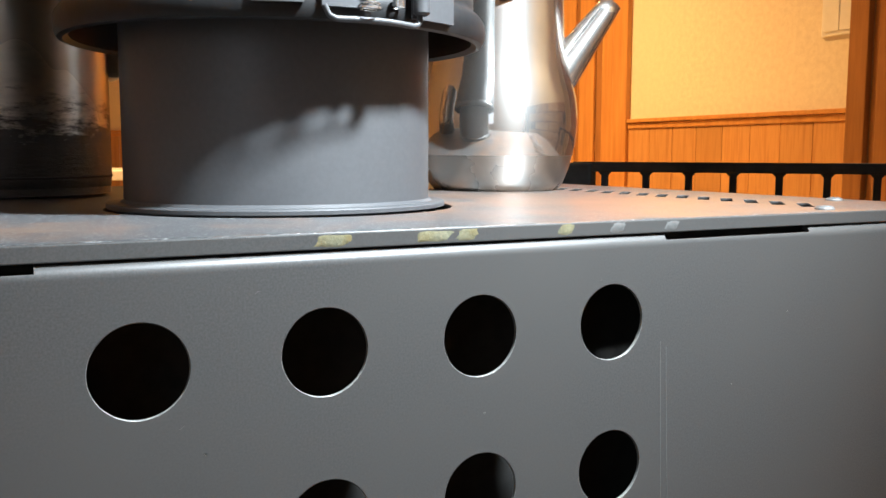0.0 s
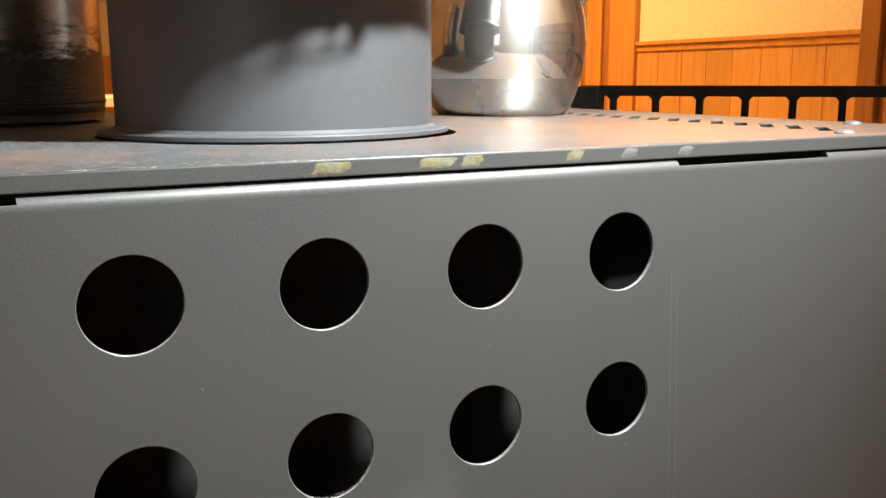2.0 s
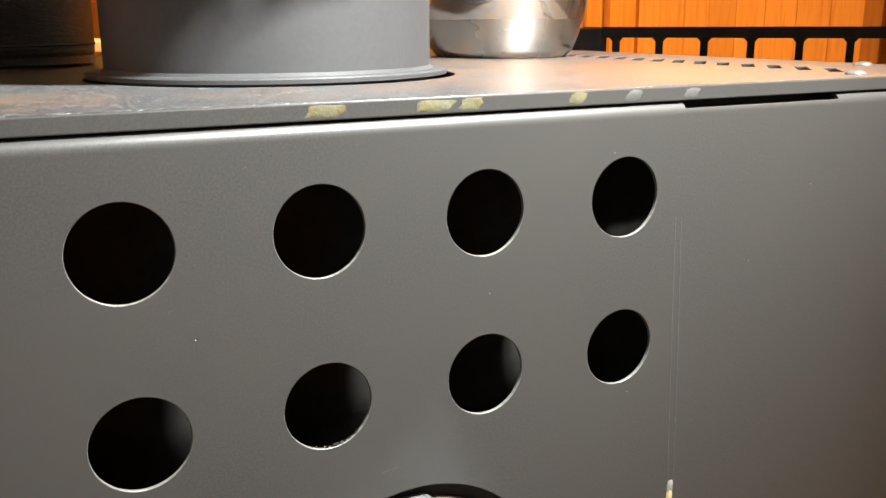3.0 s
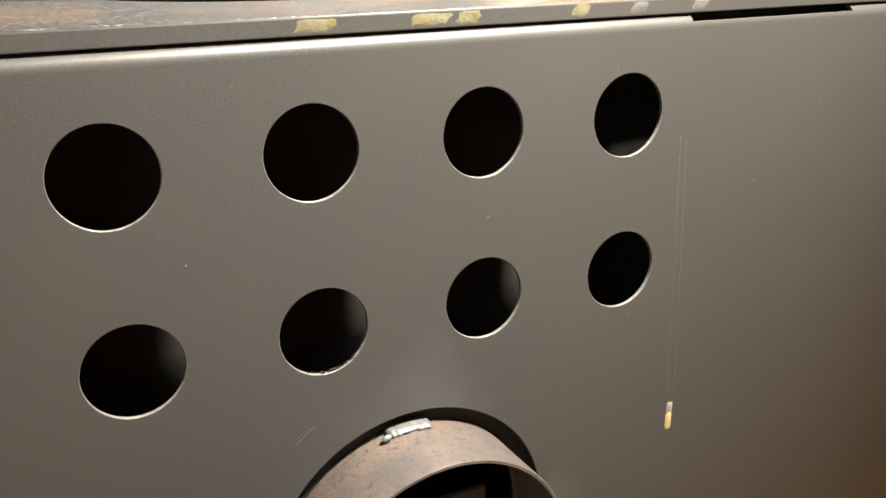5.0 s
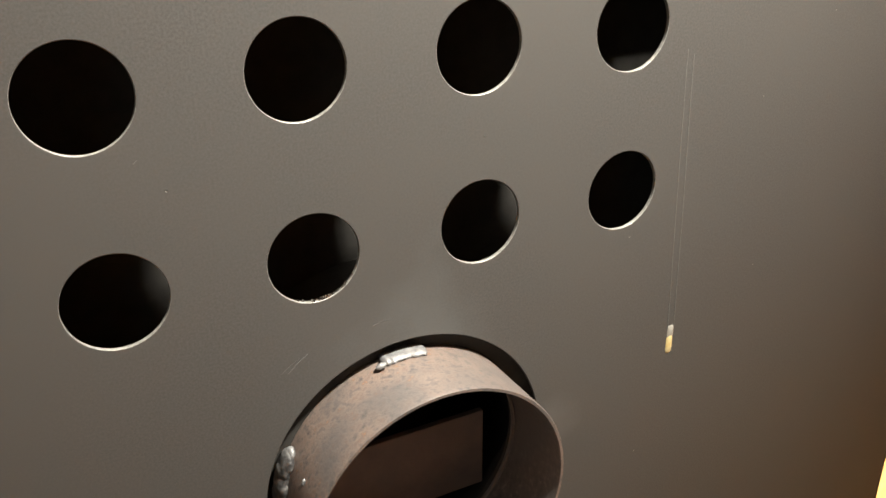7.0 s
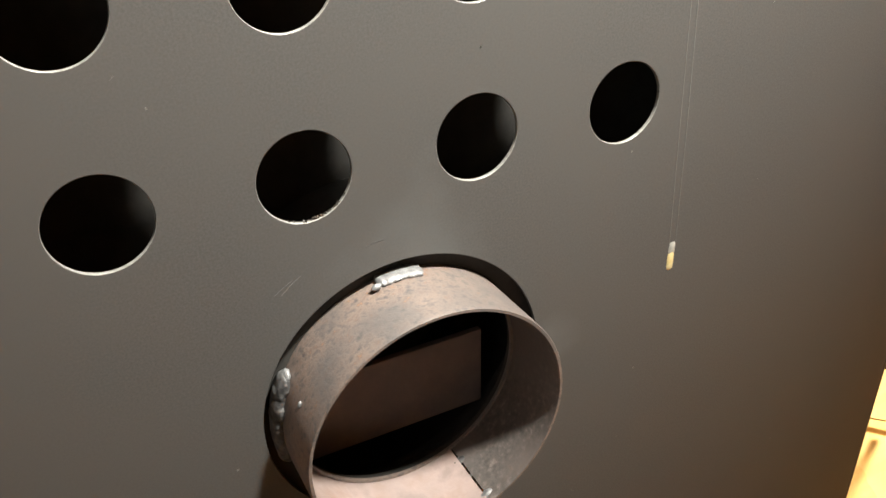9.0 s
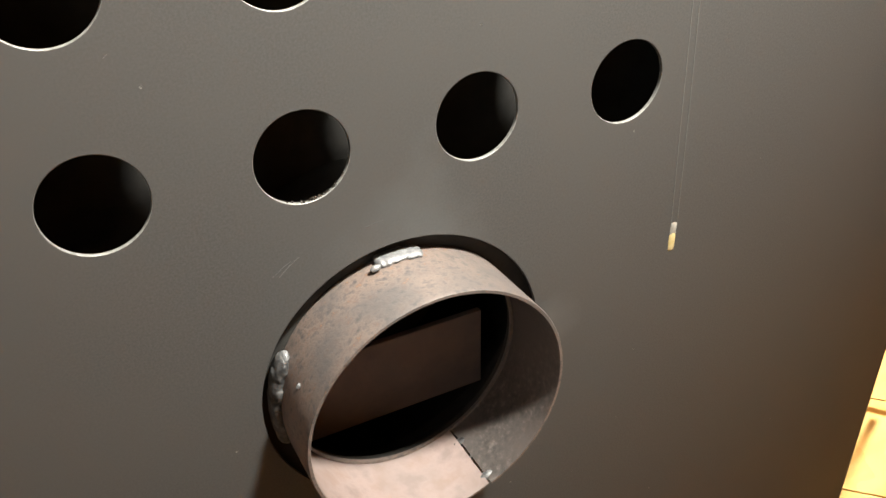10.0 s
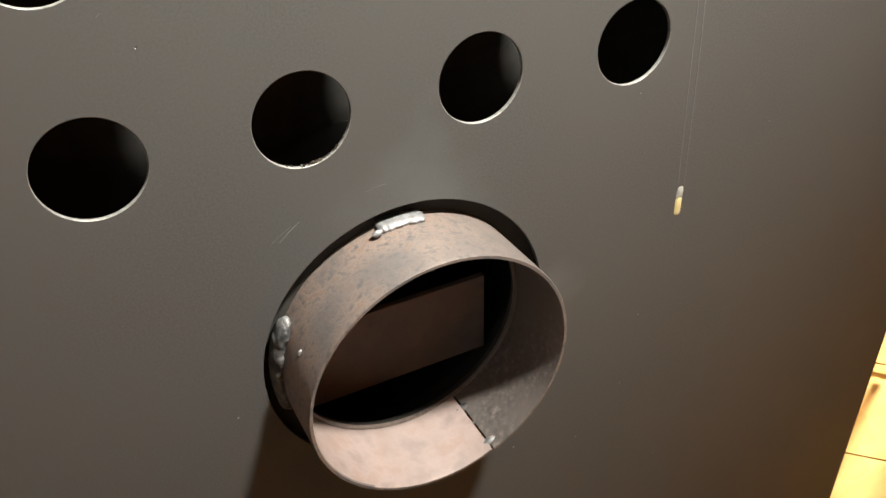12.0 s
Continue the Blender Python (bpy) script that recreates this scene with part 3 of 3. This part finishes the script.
kettle = tagged(empty("coffee_kettle", (KX, KY, PZ)), "polished steel coffee kettle with straight conical spout", "kettle")
prof = [(0, 337), (96, 337.5), (107, 334), (117, 323), (126, 300), (133, 275)]
part("base", lathe([(r * KD, ky(y) - PZ if i > 1 else 0.0004) for i, (r, y) in enumerate(prof)], 96), M_KBASE, kettle, "brushed steel base, smoke stained", True)
prof = [(133, 275), (139, 250), (141.5, 225), (141, 200), (138, 175), (131, 148), (123, 120), (118.5, 90), (116, 50), (114, 0), (112, -60), (104, -100), (70, -118), (0, -122)]
part("body", lathe([(r * KD, ky(y) - PZ) for r, y in prof], 128), M_KETTLE, kettle, smooth=True)


def tube_between(p0, p1, r0, r1, n=40, steps=8, bow=0.0):
    bm = bmesh.new()
    p0, p1 = Vector(p0), Vector(p1)
    d = (p1 - p0).normalized()
    q = d.to_track_quat("Z", "Y")
    rings = []
    for i in range(steps + 1):
        t = i / steps
        c = p0.lerp(p1, t) + Vector((0, 0, bow * math.sin(math.pi * t)))
        r = r0 + (r1 - r0) * t
        rings.append([bm.verts.new(c + q @ Vector((r * math.cos(2 * math.pi * k / n), r * math.sin(2 * math.pi * k / n), 0))) for k in range(n)])
    for A, B in zip(rings, rings[1:]):
        for k in range(n):
            bm.faces.new((A[k], A[(k + 1) % n], B[(k + 1) % n], B[k]))
    return bm


right = Vector((0.8906, -0.4549, 0))
s0 = right * (98 * KD) + Vector((0, 0, ky(150) - PZ))
s1 = right * (198 * KD) + Vector((0, 0, ky(12) - PZ))
sp = part("spout", tube_between(s0, s1, 37 * KD, 18.5 * KD), M_KETTLE, kettle, smooth=True)
so = sp.modifiers.new("thick", "SOLIDIFY")
so.thickness, so.offset = 0.0008, -1
hb = right * (8 * KD) + Vector((-0.4549, -0.8906, 0)) * (117 * KD)
part("handle_bracket", box(-0.006, 0.006, -0.003, 0.003, -0.01, 0.012, 0.002), M_BLACK, kettle, "dark handle bracket").location = hb + Vector((0, 0, ky(2) - PZ))

PX, PY = -0.0375, 0.316
PD = math.hypot(PX + 0.0371, PY + 0.2748) / 1558
RPOT = 181 * PD * 0.985


def pz(y):
    return 0.0664 + (271 - y) * PD


pot = tagged(empty("stock_pot", (PX, PY, PZ)), "tall steel stock pot, lower half crusted with black soot", "pot")
part("side", lathe([(0, 0.0004), (RPOT - 0.010, 0.0004), (RPOT - 0.004, 0.0022), (RPOT - 0.0006, 0.0065), (RPOT, 0.0115), (RPOT, 0.17), (RPOT + 0.002, 0.172), (RPOT + 0.001, 0.174), (RPOT - 0.001, 0.173), (RPOT - 0.001, 0.002), (0, 0.002)], 128), M_POT, pot, smooth=True)
part("foot_rim", lathe([(RPOT - 0.0002, 0.0113), (RPOT + 0.0004, 0.0117), (RPOT + 0.0004, 0.0124), (RPOT - 0.0002, 0.0128)], 128), M_BLACK, pot, smooth=True)
rv = Vector((0.9935, 0.10, 0))
part("handle", box(-0.004, 0.009, -0.016, 0.016, pz(152) - PZ, pz(98) - PZ, 0.003), M_POT, pot, "riveted steel side handle").location = rv * (RPOT - 0.001)
part("handle_rivet", lathe([(0, -0.001), (0.004, -0.001), (0.003, 0.002), (0, 0.003)], 20), M_BLACK, pot).matrix_local = Matrix.Translation(rv * (RPOT + 0.0075) + Vector((0, 0, pz(122) - PZ))) @ pose(0, 0, 0, 0, 90, 0)

# ---- iron guard rail beyond the stove ----
RD = Vector((0.629, -0.777, 0))
RN = Vector((0.777, 0.629, 0))
guard = tagged(empty("stove_guard", (0, 0, 0)), "black iron guard fence with flat bars standing on the floor", "stove guard")
DG = 0.92
e0 = Vector((-0.0371, -0.2748, 0)) + RN * DG
sp_ = 0.0468 * DG
# first bar: where the line of sight at 37.6 degrees from ahead meets the fence
d0 = Vector((math.sin(radians(37.45)), math.cos(radians(37.45)), 0))
s_first = (d0 * (DG / d0.dot(RN))).dot(RD)
TURN = Matrix.Rotation(math.atan2(RD.y, RD.x), 4, "Z")


def on_guard(s, z):
    p = e0 + RD * s
    return Matrix.Translation((p.x, p.y, z)) @ TURN


RZ = 0.0575
part("top_bar", box(-0.034, 0.62, -0.004, 0.004, -0.0105, 0.0, 0.001), M_RAIL, guard).matrix_local = on_guard(s_first, RZ)
part("lower_bar", box(-0.034, 0.62, -0.004, 0.004, -0.008, 0.0, 0.001), M_RAIL, guard).matrix_local = on_guard(s_first, FZ + 0.08)
bar_me = None
for k in range(13):
    bm = box(-0.0034, 0.0034, -0.003, 0.003, FZ + 0.08, -0.009, 0.0008)
    for s in (-1, 1):
        pts = [(s * 0.003, -0.0145), (s * 0.003, -0.0102), (s * 0.0068, -0.0102)]
        vs = [[bm.verts.new((x, y, z)) for x, z in pts] for y in (-0.0028, 0.0028)]
        bm.faces.new(vs[0])
        bm.faces.new(vs[1][::-1])
        for i in range(3):
            bm.faces.new((vs[0][i], vs[1][i], vs[1][(i + 1) % 3], vs[0][(i + 1) % 3]))
    if bar_me is None:
        bo = part("bar", bm, M_RAIL, guard)
        bar_me = bo.data
    else:
        bm.free()
        bo = new("bar", bar_me)
        bo.parent = guard
    bo.matrix_local = on_guard(s_first + k * sp_, RZ)
part("corner_post", box(-0.045, -0.012, -0.012, 0.012, FZ - RZ, -0.001, 0.003), M_RAIL, guard).matrix_local = on_guard(s_first, RZ)
part("end_post", box(0.60, 0.63, -0.012, 0.012, FZ - RZ, -0.001, 0.003), M_RAIL, guard).matrix_local = on_guard(s_first, RZ)

# ---- wall fittings ----
def rail_trim(parent, m, length, name="chair_rail"):
    bm = box(0, length, -0.020, 0, 0.020, 0.033, 0.003)
    box(0, length, -0.013, 0, 0.0, 0.0195, 0.003, bm)
    o = part(name, bm, M_TRIM)
    o.matrix_world = m
    return tagged(o, "honey coloured wooden chair rail", "trim", kind="structure")


TZ = 0.151
east = Matrix.Translation((X1, 2.18, TZ)) @ pose(0, 0, 0, 0, 0, -90)
rail_trim(wall_right, east, 0.885)
rail_trim(wall_right, Matrix.Translation((X1, Y1, TZ)) @ pose(0, 0, 0, 0, 0, -90), 1.6)
rail_trim(wall_back, Matrix.Translation((X0, Y1, TZ)), X1 - X0)


def wainscot(y0, y1, parent):
    n = round((y1 - y0) / 0.112)
    w = (y1 - y0) / n
    for k in range(n):
        part("plank", box(X1 - 0.008, X1 - 0.0005, y0 + k * w + 0.0006, y0 + (k + 1) * w - 0.0006, FZ, TZ, 0.0015), M_PINE, parent)


def casing(y0, y1, x, mt, label):
    o = part("casing", box(x, X1 - 0.001, y0, y1, FZ, CZ, 0.004), mt)
    tagged(o, label, "door casing", kind="structure")


casing(2.182, 2.262, X1 - 0.022, M_TRIM, "honey wood door casing")
casing(2.264, 2.335, X1 - 0.012, M_TRIM, "honey wood door casing")
casing(2.337, 2.378, X1 - 0.004, M_DARKTRIM, "brown wood door jamb")
casing(2.380, 2.47, X1 - 0.014, M_TRIM, "honey wood door stile")
casing(2.472, 2.50, X1 - 0.006, M_DARKTRIM, "brown wood door jamb")
casing(2.502, 3.2, X1 - 0.012, M_TRIM, "honey wood door leaf")
casing(1.238, 1.294, X1 - 0.024, M_DARKTRIM, "brown wood door casing")
casing(1.218, 1.236, X1 - 0.006, M_DARKTRIM, "brown wood door jamb")
casing(0.45, 1.216, X1 - 0.014, M_DARKTRIM, "brown wood door leaf")
sw = tagged(empty("light_switch", (X1, 1.335, 0.435)), "white two-gang light switch plate on the cream wall", "light switch")
part("plate", box(-0.009, -0.0005, -0.058, 0.058, -0.062, 0.058, 0.003), M_WHITE, sw)
for s in (-1, 1):
    part("rocker", box(-0.0125, -0.0095, s * 0.025 - 0.023, s * 0.025 + 0.023, -0.05, 0.05, 0.001), M_WHITE, sw)

# pale table far behind the pot
tb = tagged(empty("low_table", (0.35, 2.9, FZ)), "low pale wooden table standing on the floor", "table")
part("tabletop", box(-0.35, 0.35, -0.3, 0.3, 0.60, 0.63, 0.004), M_WHITE, tb)
for x in (-0.3, 0.3):
    for y in (-0.25, 0.25):
        part("leg", box(x - 0.02, x + 0.02, y - 0.02, y + 0.02, 0, 0.5995, 0.002), M_WHITE, tb)

# ceiling lamps
def ceiling_lamp(x, y, r, label):
    o = tagged(empty("ceiling_lamp", (x, y, CZ)), label, "lamp")
    part("housing", lathe([(0, -0.001), (r, -0.001), (r, -0.03), (r * 0.97, -0.034), (r * 0.95, -0.02), (0, -0.02)], 48), M_WHITE, o)


ceiling_lamp(0.75, 2.3, 0.27, "round white ceiling lamp giving warm light")
# made-up housing for the added spot on the hearth wall
ceiling_lamp(0.66, -0.05, 0.07, "small round white ceiling lamp, added unseen to brighten the hearth wall")
ceiling_lamp(1.3, 0.45, 0.13, "small round white ceiling lamp giving warm light")

work = tagged(empty("work_lamp", (0, 0, 0)), "white reflector lamp hanging on a cord, turned to the stove", "lamp")
aim = look(LAMP_AT, LAMP_TO)
part("shade", lathe([(0.075, -0.010), (0.070, 0.030), (0.045, 0.070), (0.022, 0.088), (0.0, 0.089), (0.0, 0.086), (0.020, 0.085), (0.043, 0.067), (0.067, 0.030), (0.072, -0.010)], 64), M_WHITE, work, smooth=True).matrix_local = aim
part("socket", lathe([(0.0, 0.088), (0.022, 0.088), (0.022, 0.15), (0.018, 0.156), (0.0, 0.156)], 32), M_WHITE, work, smooth=True).matrix_local = aim
top = aim @ Vector((0, 0, 0.15))
part("cord", lathe([(0.003, 0.0), (0.003, CZ - top.z)], 12), M_WHITE, work).location = top

# ---- marks on the stove ----
def blot(name, x, z, w, h, seed, mt, y=0.0, thick=0.0004, parent=None, label="", lean=0.0, rag=0.16):
    rnd = random.Random(seed)
    bm = bmesh.new()
    n = 18
    ring, mid = [], []
    for i in range(n):
        a = 2 * math.pi * i / n
        k = 1 + rnd.uniform(-rag, rag)
        px, q = math.copysign(abs(math.cos(a)) ** 0.5, math.cos(a)) * w / 2 * k, math.copysign(abs(math.sin(a)) ** 0.5, math.sin(a)) * h / 2 * min(k, 1.04)
        px += lean * q
        ring.append(bm.verts.new((x + px, y, z + q)))
        mid.append(bm.verts.new((x + px * 0.8, y - thick, z + q * 0.8)))
    for i in range(n):
        j = (i + 1) % n
        bm.faces.new((ring[i], ring[j], mid[j], mid[i]))
    bm.faces.new(mid)
    bmesh.ops.recalc_face_normals(bm, faces=bm.faces[:])
    return part(name, bm, mt, parent, label, True)


for i, (x0, x1, zc, h) in enumerate(((0.0563, 0.0696, 0.0372, 0.0044), (0.0926, 0.1085, 0.0372, 0.0042), (0.1097, 0.1184, 0.0374, 0.0046),
                                     (0.1527, 0.1600, 0.0374, 0.0046), (0.1779, 0.1848, 0.0374, 0.0044), (0.205, 0.2124, 0.0372, 0.0040))):
    blot("varnish_run", (x0 + x1) / 2, zc, (x1 - x0), h, 20 + i, M_GLUE if i < 4 else M_SCRATCH, PY0 - 0.0002, 0.0002, top_plate, "yellowed varnish run", 0.5)
blot("paint_drip", 0.2093, -0.1333, 0.0033, 0.0092, 40, M_DRIP, 0.0, 0.0004, shield, "amber paint drip", 0.0, 0.03)
blot("drip_tail", 0.2094, -0.1276, 0.0033, 0.0062, 43, M_TAIL, 0.0, 0.0003, shield, "dull grey end of the drip", 0.0, 0.03)


def streak(name, pts, w, mt, y=-0.00012, parent=None):
    bm = bmesh.new()
    L = []
    for x, z in pts:
        L.append((bm.verts.new((x - w / 2, y, z)), bm.verts.new((x + w / 2, y, z)), bm.verts.new((x - w / 2, 0.0001, z)), bm.verts.new((x + w / 2, 0.0001, z))))
    for A, B in zip(L, L[1:]):
        bm.faces.new((A[0], A[1], B[1], B[0]))
        bm.faces.new((A[2], A[0], B[0], B[2]))
        bm.faces.new((A[1], A[3], B[3], B[1]))
    bmesh.ops.recalc_face_normals(bm, faces=bm.faces[:])
    return part(name, bm, mt, parent)


streak("drip_trail", [(0.2034, -0.010), (0.2040, -0.03), (0.2058, -0.075), (0.2079, -0.126)], 0.00028, M_SCRATCH, parent=shield)
streak("drip_trail", [(0.2064, -0.012), (0.2071, -0.03), (0.2092, -0.075), (0.2110, -0.127)], 0.00028, M_SCRATCH, parent=shield)
streak("scratch", [(0.0479, -0.0979), (0.0515, -0.0948), (0.055, -0.0925)], 0.0003, M_SCRATCH, parent=shield)
for a, b in (((0.0114, -0.0196), (0.0128, -0.0186)), ((0.0361, 0.0214), (0.0373, 0.0223)), ((0.0456, -0.0974), (0.0521, -0.0932)), ((0.0778, -0.0884), (0.0843, -0.0875))):
    streak("scratch", [a, ((a[0] + b[0]) / 2 + 0.0002, (a[1] + b[1]) / 2 + 0.0003), b], 0.00022, M_SCUFF, parent=shield)
rnd = random.Random(7)
bm = bmesh.new()
for i in range(45):
    x, z = rnd.uniform(XL + 0.03, XR - 0.02), rnd.uniform(-0.4, 0.02)
    r = rnd.uniform(0.0002, 0.00045)
    if math.hypot(x - 0.0897, z + 0.1537) < 0.056 or any(math.hypot(x - PITCH * k, z + 0.0593 * j) < 0.0165 for k in range(4) for j in (0, 1)):
        continue
    vs = [bm.verts.new((x + r * math.cos(a * 1.05), 0.0 if a % 2 else -0.0002, z + r * math.sin(a * 1.05))) for a in range(6)]
    bm.faces.new(vs)
part("dust_speck", bm, M_SPECK, shield)["kind"] = "stuff"
rnd = random.Random(9)
bm = bmesh.new()
for i in range(40):
    x, z = 0.0605 + rnd.gauss(0.003, 0.005), -0.0593 - 0.0151 + rnd.uniform(0.0002, 0.0012)
    z = -0.0593 - math.sqrt(max(0.0151 ** 2 - (x - 0.060) ** 2, 0)) + rnd.uniform(0.0001, 0.0006)
    g = bmesh.ops.create_icosphere(bm, subdivisions=1, radius=rnd.uniform(0.0002, 0.0005))
    for v in g["verts"]:
        v.co += Vector((x, rnd.uniform(0.0003, 0.0014), z))
gr = part("soot_grit", bm, M_GRIT, shield)
gr["kind"] = "stuff"

# ---- pieces of walls and floor ----
wainscot(1.294, 2.182, wall_right)
wainscot(3.2, Y1, wall_right)
for k in range(round((X1 - X0) / 0.105)):
    part("plank", box(X0 + k * 0.105 + 0.001, X0 + (k + 1) * 0.105 - 0.001, Y1 - 0.008, Y1 - 0.0005, FZ, TZ, 0.0015), M_PINE, wall_back)
FW = 0.15
c45 = math.sqrt(0.5)


def clipped(poly, nx, ny, lim):
    """The part of a polygon on the near side of a line."""
    out = []
    for (ax, ay), (bx, by) in zip(poly, poly[1:] + poly[:1]):
        da, db = ax * nx + ay * ny - lim, bx * nx + by * ny - lim
        if da <= 0:
            out.append((ax, ay))
        if (da < 0) != (db < 0):
            t = da / (da - db)
            out.append((ax + (bx - ax) * t, ay + (by - ay) * t))
    return out


for k in range(-24, 30):
    lo, hi = 0.533 + k * FW + 0.0012, 0.533 + (k + 1) * FW - 0.0012
    poly = [(X0, Y0), (X1, Y0), (X1, Y1), (X0, Y1)]
    poly = clipped(poly, c45, c45, hi)
    poly = clipped(poly, -c45, -c45, -lo) if len(poly) > 2 else []
    if len(poly) < 3:
        continue
    bm = bmesh.new()
    low = [bm.verts.new((x, y, FZ - 0.012)) for x, y in poly]
    top = [bm.verts.new((x, y, FZ)) for x, y in poly]
    bm.faces.new(top)
    for a in range(len(poly)):
        b = (a + 1) % len(poly)
        bm.faces.new((low[a], low[b], top[b], top[a]))
    part("floor_plank", bm, M_FLOOR, floor)
# tan block facing on the slanting hearth wall, with recessed mortar
part("mortar", box(-0.75, 0.62, -0.012, -0.0005, FZ, 0.325), M_MORTAR, wall_hearth)
block_me = None
for row in range(8):
    for col in range(4):
        w, h = 0.36, 0.118
        x, z = -0.75 + w * (col + 0.5) - (0.18 if row % 2 else 0), 0.325 - h * (row + 0.5)
        if x < -0.6 or x > 0.46:
            continue
        if block_me is None:
            bo = part("brick", box(-w / 2 + 0.005, w / 2 - 0.005, -0.032, -0.0125, -h / 2 + 0.005, h / 2 - 0.005, 0.004), M_BRICK, wall_hearth)
            block_me = bo.data
        else:
            bo = new("brick", block_me)
            bo.parent = wall_hearth
        bo.location = (x, 0, z)
part("post", box(0.63, 0.74, -0.05, -0.001, FZ, CZ - 0.002, 0.004), M_DARKTRIM, wall_hearth, "brown wood corner post")
